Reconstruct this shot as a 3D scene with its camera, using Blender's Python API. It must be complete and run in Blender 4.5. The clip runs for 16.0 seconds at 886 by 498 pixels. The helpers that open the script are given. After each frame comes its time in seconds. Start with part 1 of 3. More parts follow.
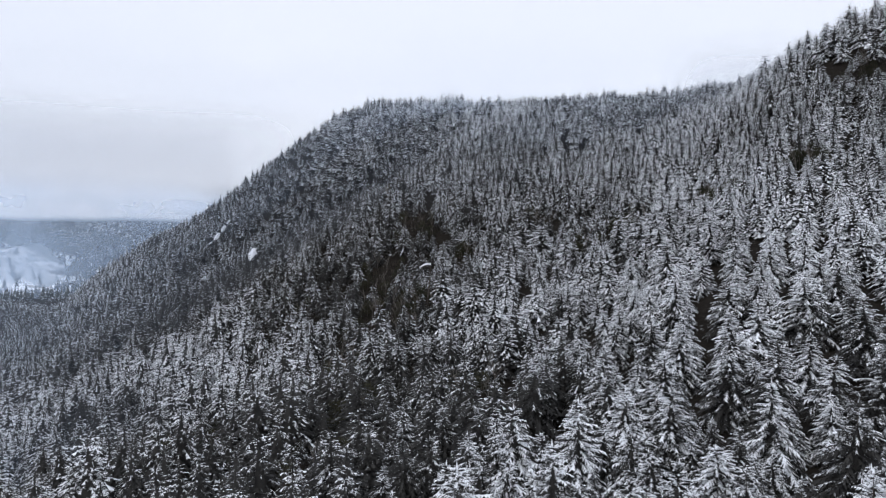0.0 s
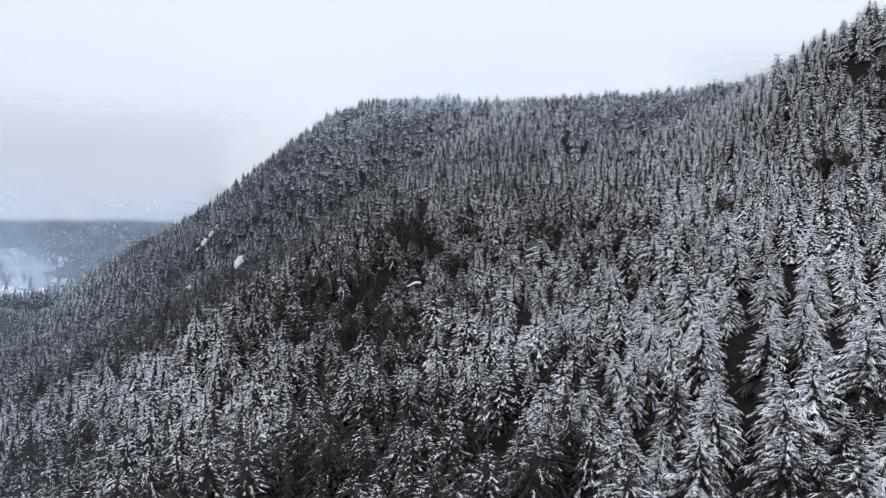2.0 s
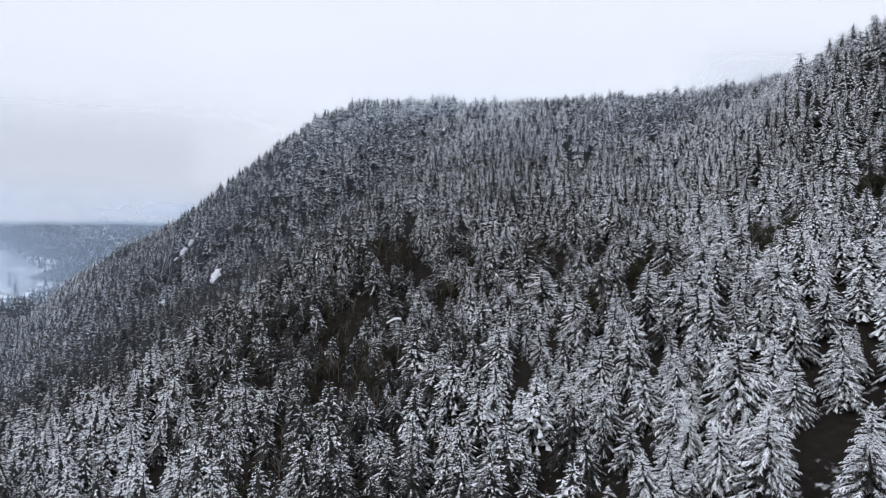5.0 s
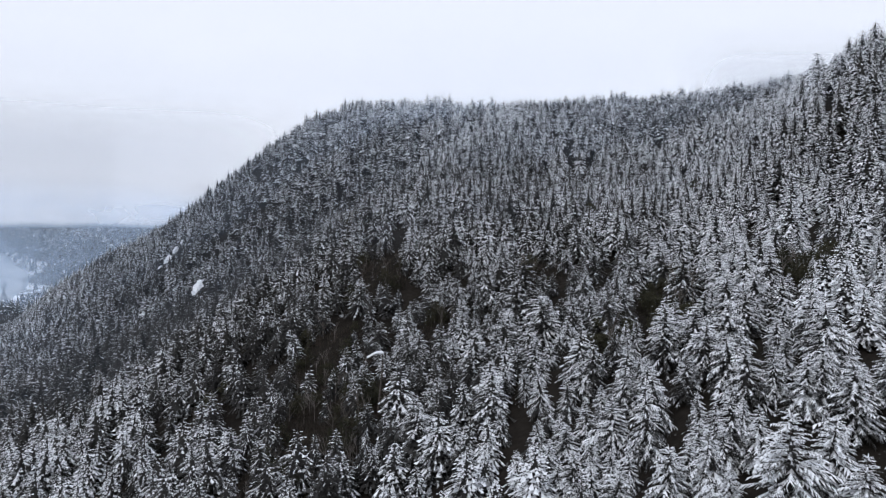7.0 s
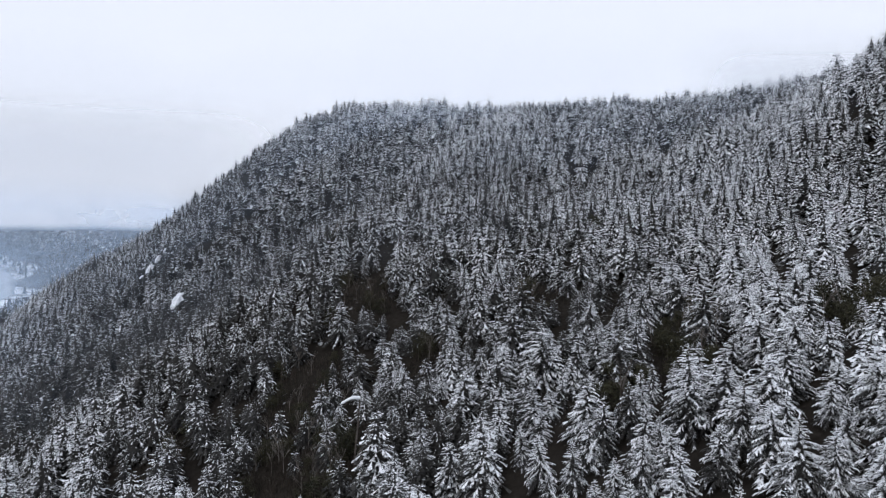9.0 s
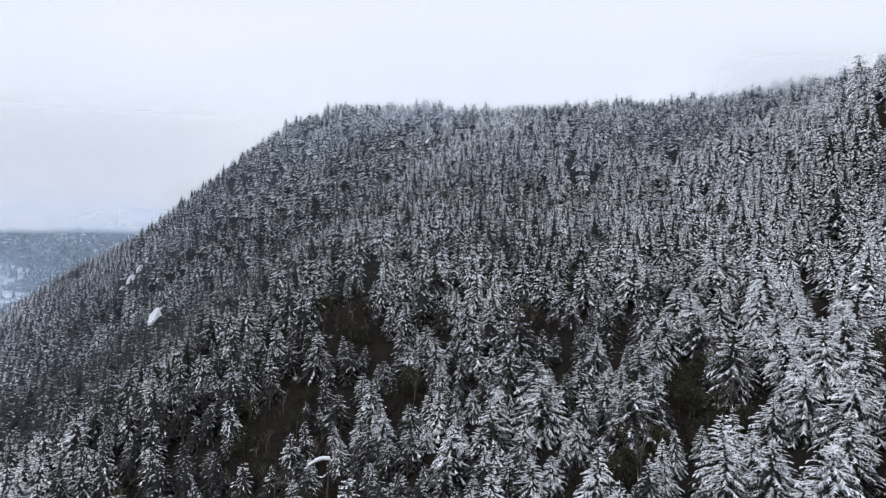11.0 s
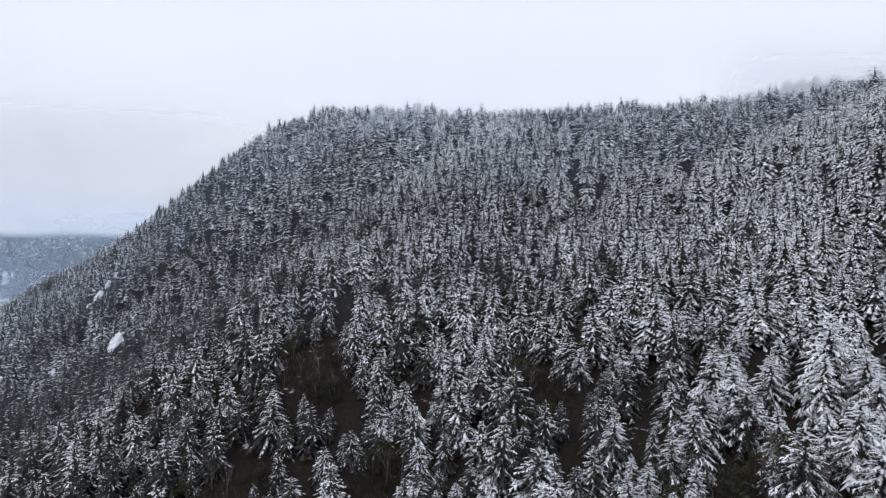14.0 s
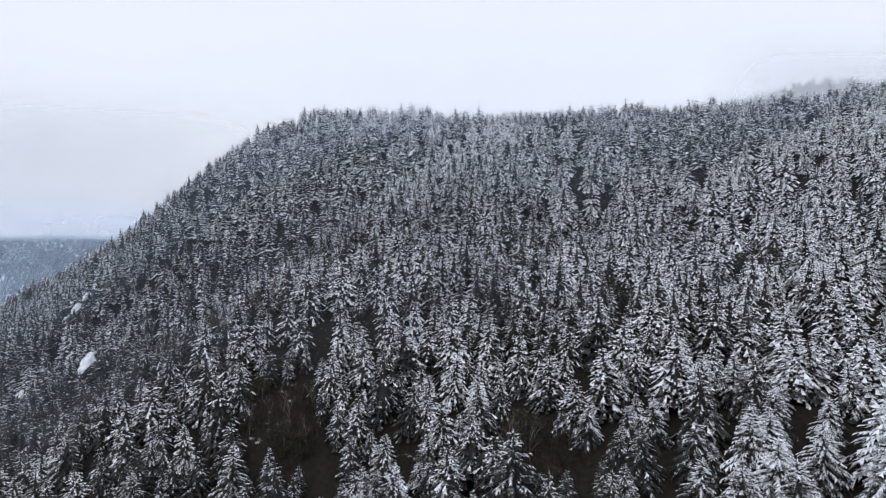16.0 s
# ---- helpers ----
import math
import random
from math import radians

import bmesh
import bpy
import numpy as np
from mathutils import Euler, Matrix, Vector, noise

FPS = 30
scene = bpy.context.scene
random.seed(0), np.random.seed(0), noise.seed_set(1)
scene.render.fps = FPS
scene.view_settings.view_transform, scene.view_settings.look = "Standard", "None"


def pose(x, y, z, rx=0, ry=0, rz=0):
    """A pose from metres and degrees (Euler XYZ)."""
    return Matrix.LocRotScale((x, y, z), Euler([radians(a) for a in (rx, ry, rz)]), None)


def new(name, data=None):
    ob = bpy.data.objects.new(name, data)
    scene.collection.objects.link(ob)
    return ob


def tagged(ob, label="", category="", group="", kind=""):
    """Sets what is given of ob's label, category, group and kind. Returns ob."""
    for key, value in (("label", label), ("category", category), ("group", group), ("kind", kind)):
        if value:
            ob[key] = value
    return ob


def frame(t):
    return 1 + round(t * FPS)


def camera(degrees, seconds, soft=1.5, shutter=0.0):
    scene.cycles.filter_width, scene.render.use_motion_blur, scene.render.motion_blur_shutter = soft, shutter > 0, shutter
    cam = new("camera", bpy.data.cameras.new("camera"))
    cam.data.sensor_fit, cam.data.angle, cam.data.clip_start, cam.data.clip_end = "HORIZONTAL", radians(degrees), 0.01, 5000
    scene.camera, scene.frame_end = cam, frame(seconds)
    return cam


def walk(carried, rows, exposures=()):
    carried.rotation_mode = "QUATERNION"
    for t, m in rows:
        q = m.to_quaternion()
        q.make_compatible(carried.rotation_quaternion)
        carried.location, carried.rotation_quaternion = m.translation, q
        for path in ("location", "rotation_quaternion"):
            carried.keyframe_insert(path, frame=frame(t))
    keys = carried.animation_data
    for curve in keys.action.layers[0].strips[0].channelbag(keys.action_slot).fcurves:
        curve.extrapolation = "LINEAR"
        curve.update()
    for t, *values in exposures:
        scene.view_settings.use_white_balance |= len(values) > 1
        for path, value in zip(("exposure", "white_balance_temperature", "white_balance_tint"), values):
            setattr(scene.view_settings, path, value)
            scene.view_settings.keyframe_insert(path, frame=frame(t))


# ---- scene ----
cam = camera(73.2, 16.0, soft=1.2)
METRES, EYE, TILT, LEAN, TURN = 140.0, 120.0, 0.0, 0.0, 0.0
ROWS = [
    (0.0, 0.0, 0.0, 0.0, 0.0, 0.0, -0.0),
    (0.5, 0.004, 0.0288, 0.0091, -0.04, -0.04, 0.01),
    (1.0, 0.0085, 0.0576, 0.0187, -0.05, -0.07, 0.02),
    (1.5, 0.0128, 0.0868, 0.0284, -0.06, -0.1, 0.01),
    (2.0, 0.0172, 0.1163, 0.038, -0.06, -0.15, -0.0),
    (2.5, 0.0213, 0.1454, 0.047, -0.08, -0.17, -0.02),
    (3.0, 0.0258, 0.1749, 0.0562, -0.08, -0.2, -0.03),
    (3.5, 0.0301, 0.2044, 0.0655, -0.09, -0.22, -0.05),
    (4.0, 0.0343, 0.2338, 0.0747, -0.12, -0.25, -0.06),
    (6.5, 0.0576, 0.3797, 0.1235, -0.17, -0.3, -0.12),
    (7.0, 0.0618, 0.4086, 0.1335, -0.22, -0.33, -0.13),
    (7.5, 0.0666, 0.4395, 0.144, -0.24, -0.33, -0.12),
    (8.0, 0.071, 0.4684, 0.1538, -0.28, -0.34, -0.12),
    (8.5, 0.0756, 0.498, 0.1639, -0.32, -0.36, -0.12),
    (9.0, 0.0803, 0.5274, 0.1743, -0.34, -0.38, -0.12),
    (11.5, 0.1032, 0.6741, 0.2252, -0.46, -0.43, -0.13),
    (12.0, 0.1074, 0.7037, 0.235, -0.49, -0.45, -0.14),
    (12.5, 0.1118, 0.7331, 0.2449, -0.51, -0.47, -0.14),
    (13.0, 0.1159, 0.7626, 0.2545, -0.54, -0.48, -0.15),
    (13.5, 0.1201, 0.7921, 0.2642, -0.57, -0.49, -0.15),
    (14.0, 0.1245, 0.8215, 0.2745, -0.59, -0.52, -0.14),
    (14.5, 0.129, 0.8509, 0.2849, -0.59, -0.55, -0.15),
    (15.0, 0.1331, 0.8799, 0.2956, -0.61, -0.59, -0.15),
    (15.5, 0.1373, 0.9092, 0.3053, -0.62, -0.58, -0.16),
    (16.0, 0.1416, 0.9382, 0.3155, -0.63, -0.6, -0.16),
]
walk(cam, [(t, pose(0, 0, EYE, TILT, LEAN, TURN) @ pose(METRES * x, METRES * y, METRES * z, 90 + pitch, roll, yaw)) for t, x, y, z, yaw, pitch, roll in ROWS])

# ---- sky and light ----
world = bpy.data.worlds.new("overcast_world")
scene.world = world
world.use_nodes = True
wn, wl = world.node_tree.nodes, world.node_tree.links
wn.clear()
SUN_ELEVATION, SUN_TURN = 48.0, 200.0
sky = wn.new("ShaderNodeTexSky")
sky.sky_type, sky.sun_disc = "NISHITA", False
sky.sun_elevation, sky.sun_rotation = radians(SUN_ELEVATION), radians(SUN_TURN)
sky_dim = wn.new("ShaderNodeVectorMath")
sky_dim.operation = "SCALE"
sky_dim.inputs["Scale"].default_value = 0.10
wl.new(sky.outputs["Color"], sky_dim.inputs[0])
coord = wn.new("ShaderNodeTexCoord")
split = wn.new("ShaderNodeSeparateXYZ")
wl.new(coord.outputs["Generated"], split.inputs[0])
veil = wn.new("ShaderNodeValToRGB")          # brightness of the cloud layer from the horizon up
veil.color_ramp.elements[0].position, veil.color_ramp.elements[0].color = 0.0, (0.71, 0.73, 0.80, 1)
veil.color_ramp.elements[1].position, veil.color_ramp.elements[1].color = 1.0, (1.34, 1.44, 1.66, 1)
for at, tone in ((0.10, (0.82, 0.85, 0.945)), (0.24, (0.90, 0.945, 1.07)), (0.45, (0.92, 0.97, 1.10))):
    stop = veil.color_ramp.elements.new(at)
    stop.color = (*tone, 1)
wl.new(split.outputs["Z"], veil.inputs[0])
blend = wn.new("ShaderNodeMix")
blend.data_type = "RGBA"
blend.inputs["Factor"].default_value = 0.95
wl.new(sky_dim.outputs[0], blend.inputs["A"])
wl.new(veil.outputs[0], blend.inputs["B"])
glow = wn.new("ShaderNodeBackground")
glow.inputs["Strength"].default_value = 1.0
wl.new(blend.outputs["Result"], glow.inputs["Color"])
wout = wn.new("ShaderNodeOutputWorld")
wl.new(glow.outputs[0], wout.inputs[0])

sun = new("sun", bpy.data.lights.new("sun", "SUN"))
sun.data.energy, sun.data.angle, sun.data.color = 0.7, radians(25), (1.0, 0.97, 0.93)
sun.matrix_world = pose(-300, -300, 600, 90 - SUN_ELEVATION, 0, -35)


# ---- materials ----
def material(name):
    m = bpy.data.materials.new(name)
    m.use_nodes = True
    n, l = m.node_tree.nodes, m.node_tree.links
    return m, n, l, n["Principled BSDF"]


def node(n, kind, **props):
    made = n.new(kind)
    for key, value in props.items():
        if key == "operation":
            made.operation = value
        elif key == "data_type":
            made.data_type = value
        else:
            made.inputs[key].default_value = value
    return made


def noise_at(n, l, scale, detail=2.0, where=None):
    tex = node(n, "ShaderNodeTexNoise", Scale=scale, Detail=detail)
    if where is None:
        where = n.new("ShaderNodeNewGeometry").outputs["Position"]
    l.new(where, tex.inputs["Vector"])
    return tex.outputs["Fac"]


def calc(n, l, op, a, b, clamp=False):
    made = n.new("ShaderNodeMath")
    made.operation, made.use_clamp = op, clamp
    for slot, value in zip(made.inputs, (a, b)):
        if isinstance(value, (int, float)):
            slot.default_value = value
        else:
            l.new(value, slot)
    return made.outputs[0]


def steps(n, l, value, low, high):
    made = n.new("ShaderNodeMapRange")
    made.interpolation_type = "SMOOTHSTEP"
    made.inputs["From Min"].default_value, made.inputs["From Max"].default_value = low, high
    l.new(value, made.inputs["Value"])
    return made.outputs["Result"]


def mixed(n, l, fac, a, b):
    made = n.new("ShaderNodeMix")
    made.data_type = "RGBA"
    l.new(fac, made.inputs["Factor"])
    for slot, value in ((made.inputs["A"], a), (made.inputs["B"], b)):
        if isinstance(value, tuple):
            slot.default_value = (*value, 1)
        else:
            l.new(value, slot)
    return made.outputs["Result"]


SNOW = (0.83, 0.85, 0.88)


def needle_material(name, dark, light, load, climb, crest=0.0):
    """Needled boughs that carry snow along their upper side; more of it higher on the mountain, where it also stands in
    for pale haze.
    """
    m, n, l, bsdf = material(name)
    geo = n.new("ShaderNodeNewGeometry")
    fine = noise_at(n, l, 1.3, 5.0)
    coarse = noise_at(n, l, 0.42, 1.0)
    stand = noise_at(n, l, 0.022, 2.0)
    held = n.new("ShaderNodeAttribute")
    held.attribute_name = "snow"
    axes = n.new("ShaderNodeSeparateXYZ")
    l.new(geo.outputs["Normal"], axes.inputs[0])
    place = n.new("ShaderNodeSeparateXYZ")
    l.new(geo.outputs["Position"], place.inputs[0])
    high = calc(n, l, "MULTIPLY", calc(n, l, "SUBTRACT", place.outputs["Z"], 130.0), climb)
    # extra whiteness near the summit: heavier snow plus painted haze
    high = calc(n, l, "ADD", high, calc(n, l, "MULTIPLY", steps(n, l, place.outputs["Z"], 178.0, 236.0), crest))
    amount = calc(n, l, "ADD", held.outputs["Fac"], calc(n, l, "MULTIPLY", calc(n, l, "SUBTRACT", fine, 0.5), 1.7))
    amount = calc(n, l, "ADD", amount, calc(n, l, "MULTIPLY", calc(n, l, "SUBTRACT", coarse, 0.5), 0.95))
    amount = calc(n, l, "ADD", amount, calc(n, l, "MULTIPLY", calc(n, l, "SUBTRACT", stand, 0.5), 0.9))
    amount = calc(n, l, "ADD", amount, calc(n, l, "MULTIPLY", calc(n, l, "SUBTRACT", axes.outputs["Z"], 0.7), 0.5))
    amount = calc(n, l, "ADD", amount, high)
    amount = calc(n, l, "ADD", amount, calc(n, l, "MULTIPLY", calc(n, l, "SUBTRACT", noise_at(n, l, 5.5, 3.0), 0.5), 1.3))
    fac = calc(n, l, "MULTIPLY", steps(n, l, amount, 0.34 - load, 0.88 - load), 0.92)
    tint = mixed(n, l, calc(n, l, "ADD", calc(n, l, "MULTIPLY", geo.outputs["Random Per Island"], 0.6), calc(n, l, "MULTIPLY", stand, 0.4)), dark, light)
    l.new(mixed(n, l, fac, tint, SNOW), bsdf.inputs["Base Color"])
    bsdf.inputs["Roughness"].default_value = 0.75
    bsdf.inputs["Specular IOR Level"].default_value = 0.15
    return m


def mottled(name, a, b, scale, rough=0.85, bump=0.0, detail=4.0):
    m, n, l, bsdf = material(name)
    fine, wide = noise_at(n, l, scale, detail), noise_at(n, l, scale * 0.13, 2.0)
    both = calc(n, l, "ADD", calc(n, l, "MULTIPLY", fine, 0.6), calc(n, l, "MULTIPLY", wide, 0.4))
    l.new(mixed(n, l, steps(n, l, both, 0.35, 0.65), a, b), bsdf.inputs["Base Color"])
    bsdf.inputs["Roughness"].default_value = rough
    bsdf.inputs["Specular IOR Level"].default_value = 0.2
    if bump:
        b_node = node(n, "ShaderNodeBump", Strength=bump, Distance=0.2)
        l.new(fine, b_node.inputs["Height"])
        l.new(b_node.outputs[0], bsdf.inputs["Normal"])
    return m


NEEDLES = needle_material("snowy_needles", (0.017, 0.0165, 0.017), (0.045, 0.043, 0.039), 0.04, 0.0030, 0.34)
BARK = mottled("bark", (0.045, 0.036, 0.030), (0.11, 0.095, 0.085), 3.0)
TWIG = mottled("bare_twig", (0.06, 0.048, 0.040), (0.19, 0.17, 0.155), 0.7)
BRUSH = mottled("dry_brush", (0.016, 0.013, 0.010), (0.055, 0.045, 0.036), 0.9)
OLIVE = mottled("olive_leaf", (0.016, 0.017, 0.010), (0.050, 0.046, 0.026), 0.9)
FAR_NEEDLES = needle_material("far_needles", (0.03, 0.034, 0.034), (0.06, 0.065, 0.06), 0.22, 0.0005)
ROCK_SNOW = mottled("snow_cover", (0.70, 0.72, 0.76), (0.86, 0.88, 0.91), 0.35, 0.7, 0.4)
ROCK = mottled("grey_rock", (0.10, 0.10, 0.10), (0.24, 0.235, 0.23), 0.8, 0.9, 0.6)


def ground_material():
    """Dark forest floor with thin snow, and open snow on the valley's meadows."""
    m, n, l, bsdf = material("forest_floor")
    geo = n.new("ShaderNodeNewGeometry")
    fine, mid, wide = noise_at(n, l, 0.9, 5.0), noise_at(n, l, 0.12, 3.0), noise_at(n, l, 0.011, 3.0)
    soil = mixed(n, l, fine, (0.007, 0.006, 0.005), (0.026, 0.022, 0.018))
    patch = calc(n, l, "ADD", calc(n, l, "MULTIPLY", fine, 0.5), calc(n, l, "MULTIPLY", mid, 0.5))
    place = n.new("ShaderNodeSeparateXYZ")
    l.new(geo.outputs["Position"], place.inputs[0])
    open_wood = calc(n, l, "MULTIPLY", steps(n, l, place.outputs["X"], -430.0, -640.0), 0.08)
    patch = calc(n, l, "ADD", calc(n, l, "ADD", patch, open_wood), calc(n, l, "MULTIPLY", calc(n, l, "SUBTRACT", wide, 0.5), 0.3))
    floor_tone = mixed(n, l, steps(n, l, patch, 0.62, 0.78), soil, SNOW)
    flat = node(n, "ShaderNodeVectorMath", operation="DISTANCE")
    flat.inputs[1].default_value = (-805.0, 890.0, 75.0)
    l.new(geo.outputs["Position"], flat.inputs[0])
    open_field = steps(n, l, calc(n, l, "ADD", flat.outputs["Value"], calc(n, l, "MULTIPLY", calc(n, l, "SUBTRACT", wide, 0.5), 220.0)), 240.0, 222.0)
    clearing = calc(n, l, "MULTIPLY", steps(n, l, wide, 0.60, 0.66), steps(n, l, place.outputs["X"], -1010.0, -1090.0))
    upper = node(n, "ShaderNodeVectorMath", operation="DISTANCE")
    upper.inputs[1].default_value = (-975.0, 1380.0, 180.0)
    l.new(geo.outputs["Position"], upper.inputs[0])
    high_field = steps(n, l, calc(n, l, "ADD", upper.outputs["Value"], calc(n, l, "MULTIPLY", calc(n, l, "SUBTRACT", wide, 0.5), 120.0)), 62.0, 48.0)
    meadow = calc(n, l, "MAXIMUM", calc(n, l, "MAXIMUM", open_field, clearing), high_field)
    hedges = steps(n, l, noise_at(n, l, 0.055, 6.0), 0.47, 0.60)
    snow_tone = mixed(n, l, hedges, (0.80, 0.82, 0.86), (0.36, 0.38, 0.40))
    l.new(mixed(n, l, meadow, floor_tone, snow_tone), bsdf.inputs["Base Color"])
    bsdf.inputs["Roughness"].default_value = 0.95
    bsdf.inputs["Specular IOR Level"].default_value = 0.05
    b_node = node(n, "ShaderNodeBump", Strength=0.6, Distance=0.4)
    l.new(fine, b_node.inputs["Height"])
    l.new(b_node.outputs[0], bsdf.inputs["Normal"])
    return m


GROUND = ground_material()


def mist_material(name, low, high, gone, base, seed, ends, uneven, scale=0.006):
    """Thin cloud, see-through below, closing towards its upper edge; with no low, an even veil for mist and painted
    distance haze.
    """
    m, n, l, bsdf = material(name)
    n.remove(bsdf)
    geo = n.new("ShaderNodeNewGeometry")
    place = n.new("ShaderNodeSeparateXYZ")
    l.new(geo.outputs["Position"], place.inputs[0])
    shift = node(n, "ShaderNodeVectorMath", operation="ADD")
    shift.inputs[1].default_value = (seed * 311.0, seed * 170.0, seed * 97.0)
    l.new(geo.outputs["Position"], shift.inputs[0])
    puff = noise_at(n, l, scale, 4.0, shift.outputs[0])
    lift = calc(n, l, "MULTIPLY", calc(n, l, "SUBTRACT", puff, 0.5), uneven)
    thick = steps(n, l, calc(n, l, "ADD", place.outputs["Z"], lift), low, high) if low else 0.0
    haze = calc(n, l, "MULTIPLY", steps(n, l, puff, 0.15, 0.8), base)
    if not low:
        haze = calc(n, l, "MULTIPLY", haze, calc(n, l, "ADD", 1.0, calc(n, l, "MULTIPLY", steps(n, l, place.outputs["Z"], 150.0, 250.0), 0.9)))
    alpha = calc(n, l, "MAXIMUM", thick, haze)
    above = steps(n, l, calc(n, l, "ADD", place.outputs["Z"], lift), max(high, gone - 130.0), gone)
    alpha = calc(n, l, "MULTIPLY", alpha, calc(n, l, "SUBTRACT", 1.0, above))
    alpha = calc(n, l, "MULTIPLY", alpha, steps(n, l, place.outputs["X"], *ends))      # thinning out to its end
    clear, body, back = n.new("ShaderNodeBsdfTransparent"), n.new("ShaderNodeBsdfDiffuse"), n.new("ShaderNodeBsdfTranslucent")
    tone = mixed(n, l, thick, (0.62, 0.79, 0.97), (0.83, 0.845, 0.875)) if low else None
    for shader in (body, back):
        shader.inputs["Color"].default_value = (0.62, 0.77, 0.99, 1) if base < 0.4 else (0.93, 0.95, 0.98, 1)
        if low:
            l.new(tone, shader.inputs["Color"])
    cloud, out = n.new("ShaderNodeMixShader"), n.new("ShaderNodeMixShader")
    cloud.inputs[0].default_value = 0.2
    l.new(body.outputs[0], cloud.inputs[1])
    l.new(back.outputs[0], cloud.inputs[2])
    l.new(alpha, out.inputs[0])
    l.new(clear.outputs[0], out.inputs[1])
    l.new(cloud.outputs[0], out.inputs[2])
    l.new(out.outputs[0], n["Material Output"].inputs["Surface"])
    return m


# ---- the mountain ----
BUMPS = ((100, 312, 52, -24), (-18, 275, 40, 15), (-120, 370, 45, -14), (188, 250, 45, 29), (70, 148, 40, 7), (-85, 495, 50, 12), (-165, 315, 45, 10), (-20, 140, 35, -5), (30, 450, 50, -7), (135, 385, 50, -13), (-105, 512, 45, 2.5), (0, 480, 60, 2), (0, 205, 35, -6), (-190, 430, 45, 3), (175, 302, 40, 3.5), (178, 345, 32, -3), (-325, 480, 90, 17), (185, 455, 45, 4), (-117, 369, 14, 8), (-225, 545, 60, -9.5), (186, 392, 36, -3), (-38, 280, 35, 4), (-60, 410, 35, 4), (74, 155, 20, 3))
TREE = 9.5      # height of the forest's roof over the ground


def canopy(x, y):
    """Height of the forest's roof: a steep side, a rounded top and a falling back, with spurs and hollows."""
    u, v = x / 100, y / 100
    side = 99.4 + 21.4 * u - 7.1 * v - 3.6 * u * u + 7.2 * u * v + 8.4 * v * v
    top = 238.8 - 2.7 * u + 1.7 * v
    rear = 265 + 0.267 * (x + 79) - 0.7 * (y - 500)
    k = 14.0
    least = np.minimum(np.minimum(side, top), rear)
    z = least - k * np.log(np.exp((least - side) / k) + np.exp((least - top) / k) + np.exp((least - rear) / k))
    for a, b, w, h in BUMPS:
        z = z + h * np.exp(-((x - a) ** 2 + (y - b) ** 2) / (2 * w * w))
    return z


def ramp(v, low, high):
    s = np.clip((v - low) / (high - low), 0, 1)
    return s * s * (3 - 2 * s)


def ground_height(x, y):
    x, y = np.asarray(x, float), np.asarray(y, float)
    xc = np.clip(x, -420, 420)
    yc = np.clip(y, -60, 900)
    hill = canopy(xc, yc) - TREE - 0.30 * (np.abs(x - xc)) - 0.25 * np.abs(y - yc)
    hill = hill + 2.2 * np.sin(x / 19.0 + 1.3) * np.sin(y / 23.0) + 0.9 * np.sin(x / 7.1) * np.cos(y / 8.3 + x / 31.0)
    along = -0.52 * x + 0.854 * y
    across = 0.854 * x + 0.52 * y
    vale = 42 + 30 * ramp(along, 950, 1250) + 185 * ramp(along, 1225, 1640) + 14 * np.sin(across / 160.0) * ramp(along, 900, 1300) + 10 * np.sin(along / 120.0)
    vale = vale + 58 * np.exp(-(((x + 850) / 150) ** 2 + ((y - 960) / 170) ** 2))
    haze_ridge = 294 - 0.45 * np.sqrt(900 + (x - 302) ** 2 + (1.3 * (y - 570)) ** 2)
    k = 9.0
    most = np.maximum(np.maximum(hill, vale), haze_ridge)
    return most + k * np.log(np.exp((hill - most) / k) + np.exp((vale - most) / k) + np.exp((haze_ridge - most) / k))


def spread(low, high, step, reach):
    """Grid lines: even between low and high, ever wider apart out to the horizon."""
    lines = list(np.arange(low, high + step / 2, step))
    gap = step
    while lines[-1] < reach:
        gap *= 1.16
        lines.append(lines[-1] + gap)
    gap = step
    while lines[0] > -reach:
        gap *= 1.16
        lines.insert(0, lines[0] - gap)
    return np.array(lines)


def grid_mesh(name, xs, ys, mat):
    gx, gy = np.meshgrid(xs, ys)
    co = np.stack([gx, gy, ground_height(gx, gy)], -1).reshape(-1, 3)
    i = (np.arange(len(ys) - 1)[:, None] * len(xs) + np.arange(len(xs) - 1)).ravel()
    quads = np.stack([i, i + 1, i + 1 + len(xs), i + len(xs)], 1)
    me = bpy.data.meshes.new(name)
    me.from_pydata(co.tolist(), [], quads.tolist())
    me.polygons.foreach_set("use_smooth", np.ones(len(quads), bool))
    me.materials.append(mat)
    return me


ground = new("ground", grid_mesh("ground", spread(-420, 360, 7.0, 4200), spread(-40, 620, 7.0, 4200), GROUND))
tagged(ground, "steep dark forest floor with thin patchy snow and white valley meadows", "ground", kind="structure")


